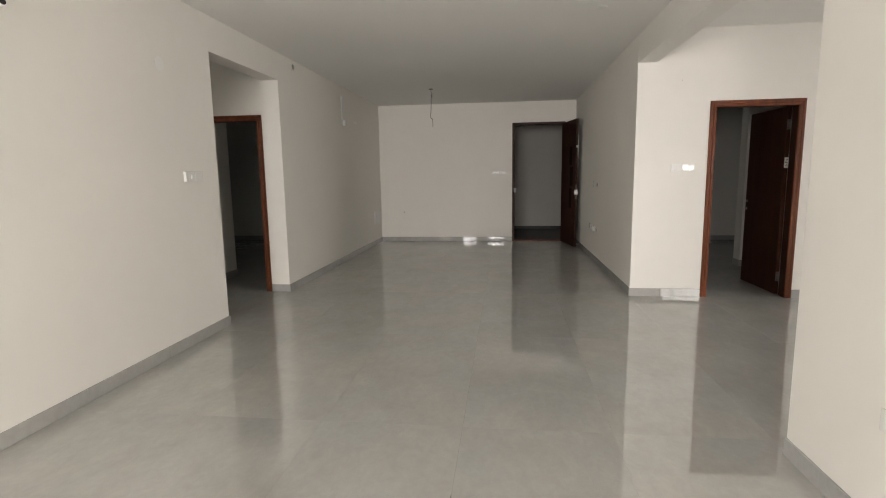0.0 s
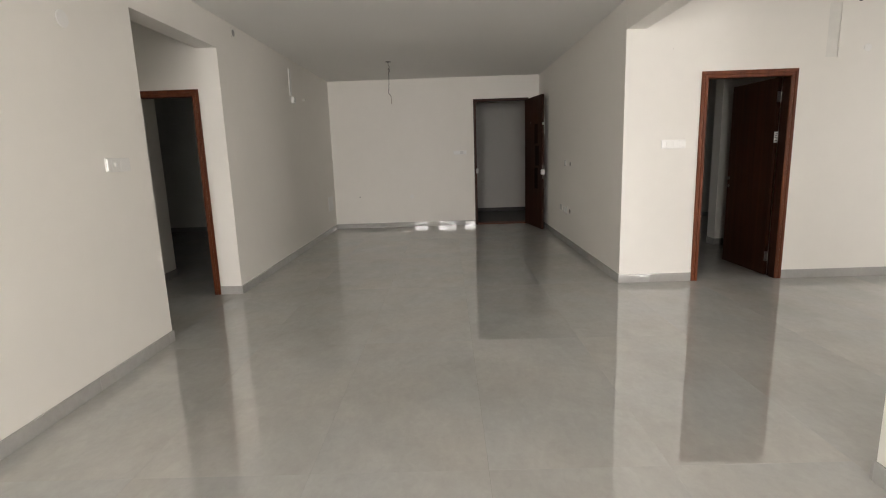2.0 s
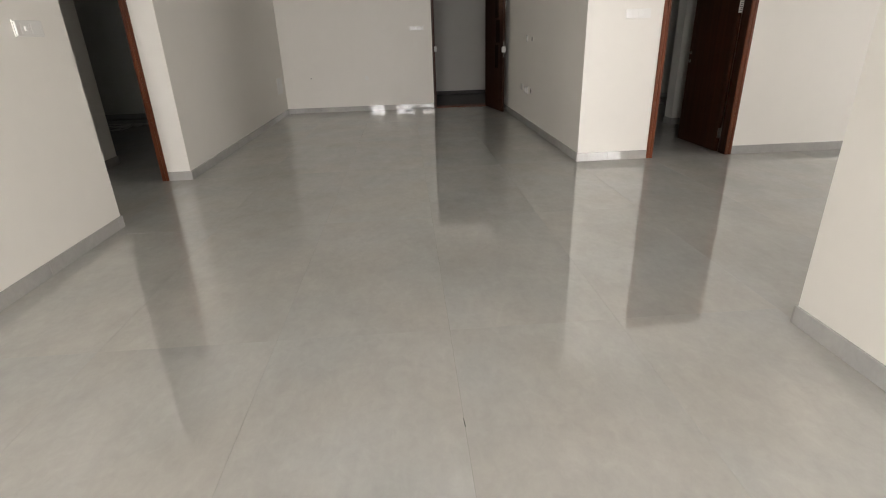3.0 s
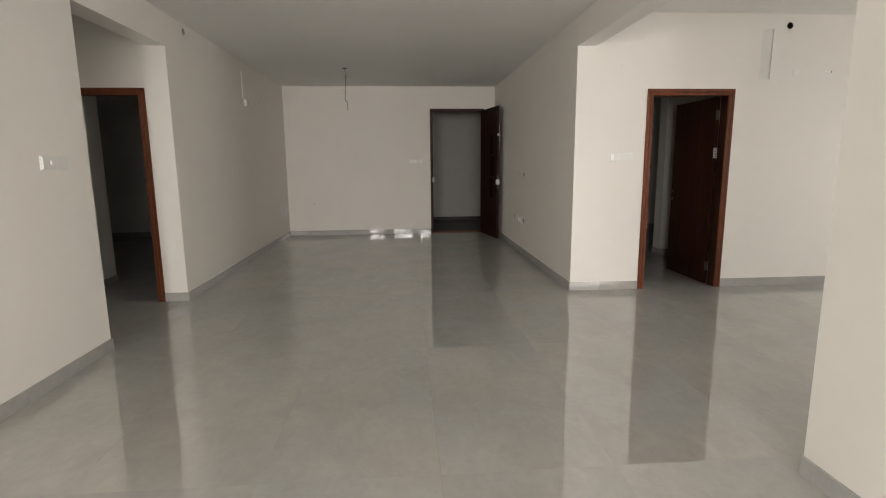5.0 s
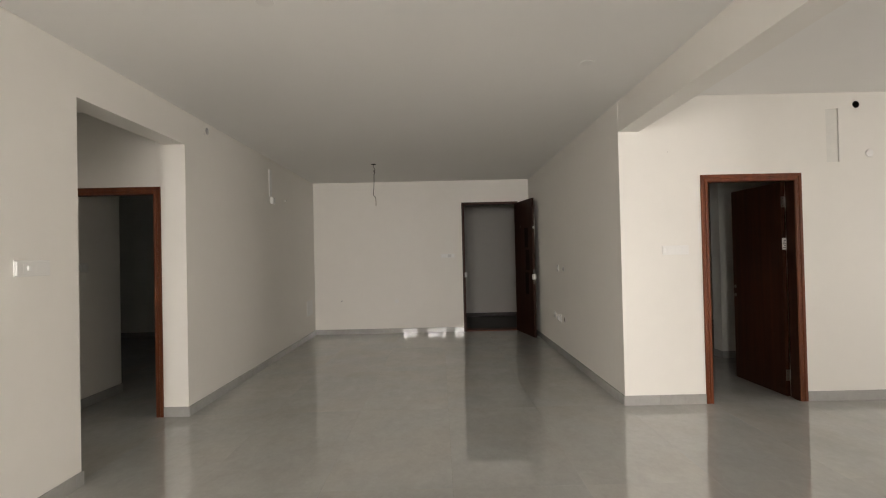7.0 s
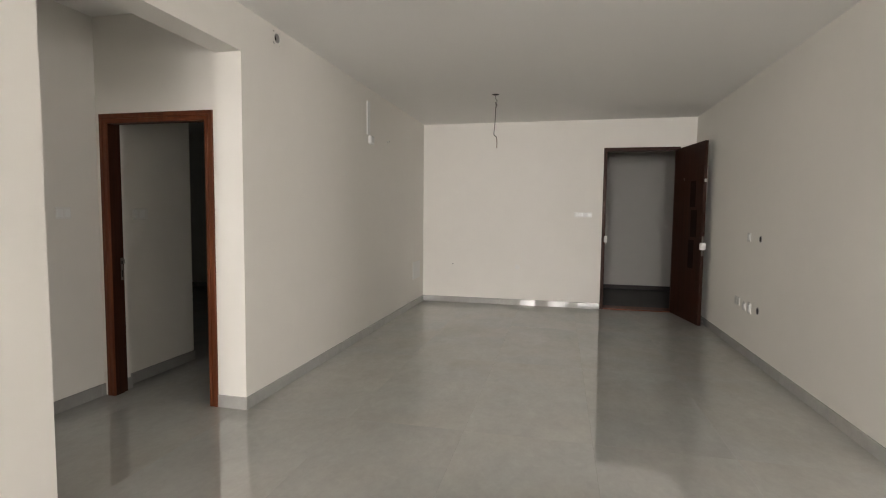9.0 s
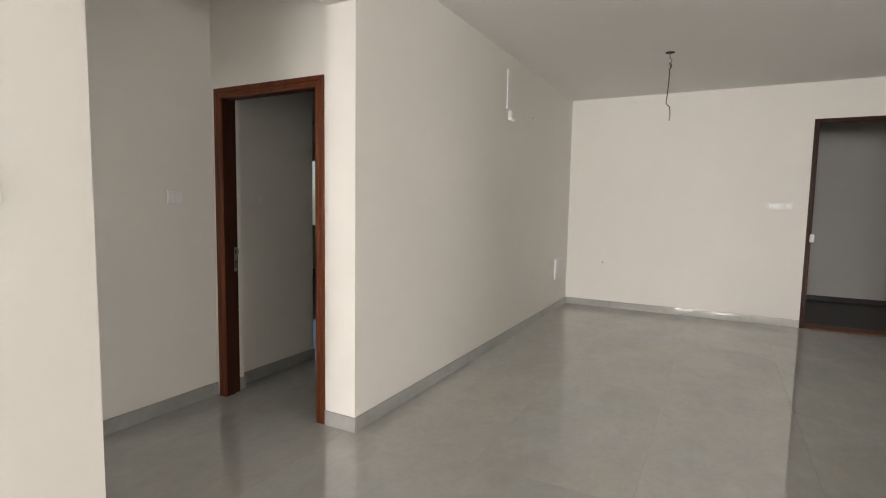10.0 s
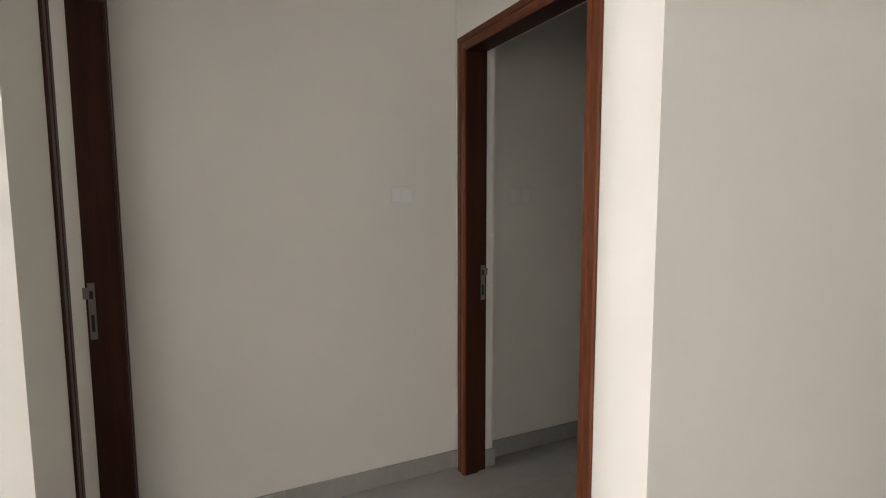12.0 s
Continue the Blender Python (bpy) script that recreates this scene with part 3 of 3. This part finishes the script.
cg = "round blank caps"
cap_disc("blank_cap", pose(XW, 3.952, 2.24, 0, 90), 0.05, "round white blank cap high on the living room wall", cg)
cap_disc("blank_cap", pose(-1.193, 4.083, H, 180), 0.05, "round white blank cap on the ceiling", cg)
cap_disc("blank_cap", pose(0.82, 5.05, H, 180), 0.05, "round white blank cap on the ceiling", cg)
cap_disc("blank_cap", pose(-1.094, YN, 0.59, 90), 0.038, "small round white cap low on the far wall", cg)
cap_disc("blank_cap", pose(3.71, YM, 2.27, 90), 0.036, "small round white cap high on the dining wall", cg)
bm = add_lathe(bmesh.new(), [(0, 0), (0.009, 0), (0.008, 0.004), (0, 0.004)], 10)
plug = tagged(part("wall_plug", bm, HOLE, m=pose(-2.109, YN, 0.611, 90)), "small dark wall plug low on the far wall", "wall plug")
spot = tagged(new("wall_plug", plug.data), "tiny dark screw hole above the dining side door", "wall plug")
spot.matrix_world = pose(1.84, YM, 2.32, 90) @ Matrix.Diagonal((0.35, 0.35, 0.5, 1))


def hanging_wire(name, x, y, z, drop, label):
    s = thing(name, pose(x, y, z), label, "hanging wire")
    part("ceiling_rose", add_lathe(bmesh.new(), [(0, 0), (0.042, 0), (0.042, -0.002), (0.02, -0.006), (0, -0.006)][::-1], 20), HOLE, s)
    part("hook", add_tube(bmesh.new(), [(0, 0, -0.01), (0.003, 0, -0.05), (0.018, 0, -0.07), (0.014, 0, -0.10), (-0.006, 0, -0.115)], 0.005, 8), STEEL, s, smooth=True)
    k = drop / 0.6
    pts = [(0.0, 0.0, -0.09), (0.012, 0.004, -0.12), (0.004, 0.0, -0.15), (0.002, 0.003, -0.25 * k), (-0.004, 0.002, -0.36 * k), (-0.012, 0.0, -0.43 * k), (-0.010, 0.0, -0.45 * k), (0.018, 0.002, -0.475 * k), (0.022, 0.002, -0.50 * k)]
    part("wire", add_tube(bmesh.new(), pts, 0.0046, 8), WIRE, s, smooth=True)
    part("second_wire", add_tube(bmesh.new(), [(p[0] + 0.008, p[1] + 0.006, p[2]) for p in pts[:3]], 0.003, 6), WIRE, s, smooth=True)
    part("bare_end", add_tube(bmesh.new(), [pts[-1], (0.026, 0.0, -0.54 * k), (0.024, 0.0, -drop)], 0.006, 8), COPPER, s, "pale wrapped wire end", True)


hanging_wire("hanging_wire", -1.24, 8.96, H, 0.62, "dark electrical wire hanging from a ceiling hook")
hanging_wire("hanging_wire", 4.10, 9.5, HR, 0.66, "dark electrical wire hanging in the room behind the door")

# ---- skirting tiles ----
SK_H, SK_T = 0.089, 0.011
rng = random.Random(5)
sk_mesh = {}


def skirting(name, x0, y0, x1, y1, out, start=0.0):
    """Skirting along a wall line, made of tile pieces; out: the unit way out of the wall."""
    s = thing(name, pose(0, 0, 0), kind="structure")
    d = Vector((x1 - x0, y1 - y0, 0))
    total = d.length
    d.normalize()
    cuts = [0.0]
    a = start or 0.81
    while a < total - 0.03:
        cuts.append(a)
        a += 0.81
    cuts.append(total)
    for a, b in zip(cuts, cuts[1:]):
        ln_ = round(b - a - 0.0015, 4)
        if ln_ not in sk_mesh:
            sk_mesh[ln_] = mesh_of(box(-ln_ / 2, ln_ / 2, -SK_T, 0.0, 0.0003, SK_H, 0.0012), SKIRT)
        p = new("skirting_tile", sk_mesh[ln_])
        p.parent = s
        mid = Vector((x0, y0, 0)) + d * (a + b) / 2
        turn = math.degrees(math.atan2(out[1], out[0])) + 90
        p.matrix_local = pose(mid.x + out[0] * 0.0006, mid.y + out[1] * 0.0006, 0, rng.uniform(-0.25, 0.25), 0, turn + rng.uniform(-0.06, 0.06))
    return s


t = SK_T
skirting("baseboard_living_west", XW, YB, XW, 4.642, (1, 0), 0.5)
skirting("baseboard_west", XW, YM, XW, YN, (1, 0))
skirting("baseboard_north", XW + t, YN, 0.137, YN, (0, -1), 0.6)
skirting("baseboard_north_corner", 1.182, YN, XE - t, YN, (0, -1))
skirting("baseboard_east", XE, YM, XE, YN, (-1, 0))
skirting("baseboard_dining_corner", XE - t, YM, 2.128, YM, (0, -1), 0.33)
skirting("baseboard_dining", 3.067, YM, 6.5, YM, (0, -1))
skirting("baseboard_divide", 1.355, YB, 1.355, 2.727, (-1, 0), 0.4)
skirting("baseboard_divide_end", 1.355 - t, 2.727, 1.555, 2.727, (0, 1))
skirting("baseboard_dining_west", 1.555, YB, 1.555, 2.727, (1, 0))
skirting("baseboard_passage_north", -2.824, YM, XW + t, YM, (0, -1))
skirting("baseboard_passage_south", -2.860, 4.642, XW + t, 4.642, (0, 1))
skirting("baseboard_passage_west", -3.811, 4.642, -3.811, YM, (1, 0), 0.55)
skirting("baseboard_lobby", -3.811, YP + t, -3.811, 7.01 + t, (1, 0))
skirting("baseboard_door_reveal", -3.745, YM + 0.117, -3.745, YP + t, (1, 0))
skirting("baseboard_door_return", -3.811, YP, -3.745, YP, (0, 1))
skirting("baseboard_lobby_return", -3.811, 7.01, -9.4, 7.01, (0, 1))
skirting("baseboard_bedroom", -9.4, 11.07, -2.865, 11.07, (0, -1))
skirting("baseboard_study", XE + 0.2, 11.0, 6.5, 11.0, (0, -1))
skirting("baseboard_study_spur", 3.36 - t, 7.98, 6.5, 7.98, (0, -1))
skirting("baseboard_study_spur_end", 3.36, 7.98, 3.36, 8.18, (-1, 0))
tagged(part("baseboard_corridor", box(-6.0, 6.5, 13.235, 13.25, -0.015, 0.065), GRANITE), kind="structure")

# ---- floor tiles ----
TX, TY = 0.8025, 1.605
tile_mesh = mesh_of(add_box(bmesh.new(), -TX / 2 + 0.0004, TX / 2 - 0.0004, -TY / 2 + 0.0002, TY / 2 - 0.0002, -0.008, 0.0), TILE)
frng = random.Random(11)
for i in range(-11, 9):
    for j in range(-4, 6):
        x, y = -0.237 + TX * (i + 0.5), 2.86 + TY * (j + 0.5)
        if x - TX / 2 > -9.6 - 0.5 and x + TX / 2 < 6.7 + 0.5 and y - TY / 2 > -3.6 and y + TY / 2 < 11.4:
            p = new("floor_tile", tile_mesh)
            p.parent = floor
            p.matrix_local = pose(x, y, 0, frng.uniform(-0.012, 0.012), frng.uniform(-0.03, 0.03), 0)

chip = part("joint_chip", box(-0.0016, 0.0016, -0.022, 0.022, 0.0002, 0.0005), HOLE, floor, "small dark chip in a floor joint", m=pose(-0.237, 2.23, 0, 0, 0, 3))
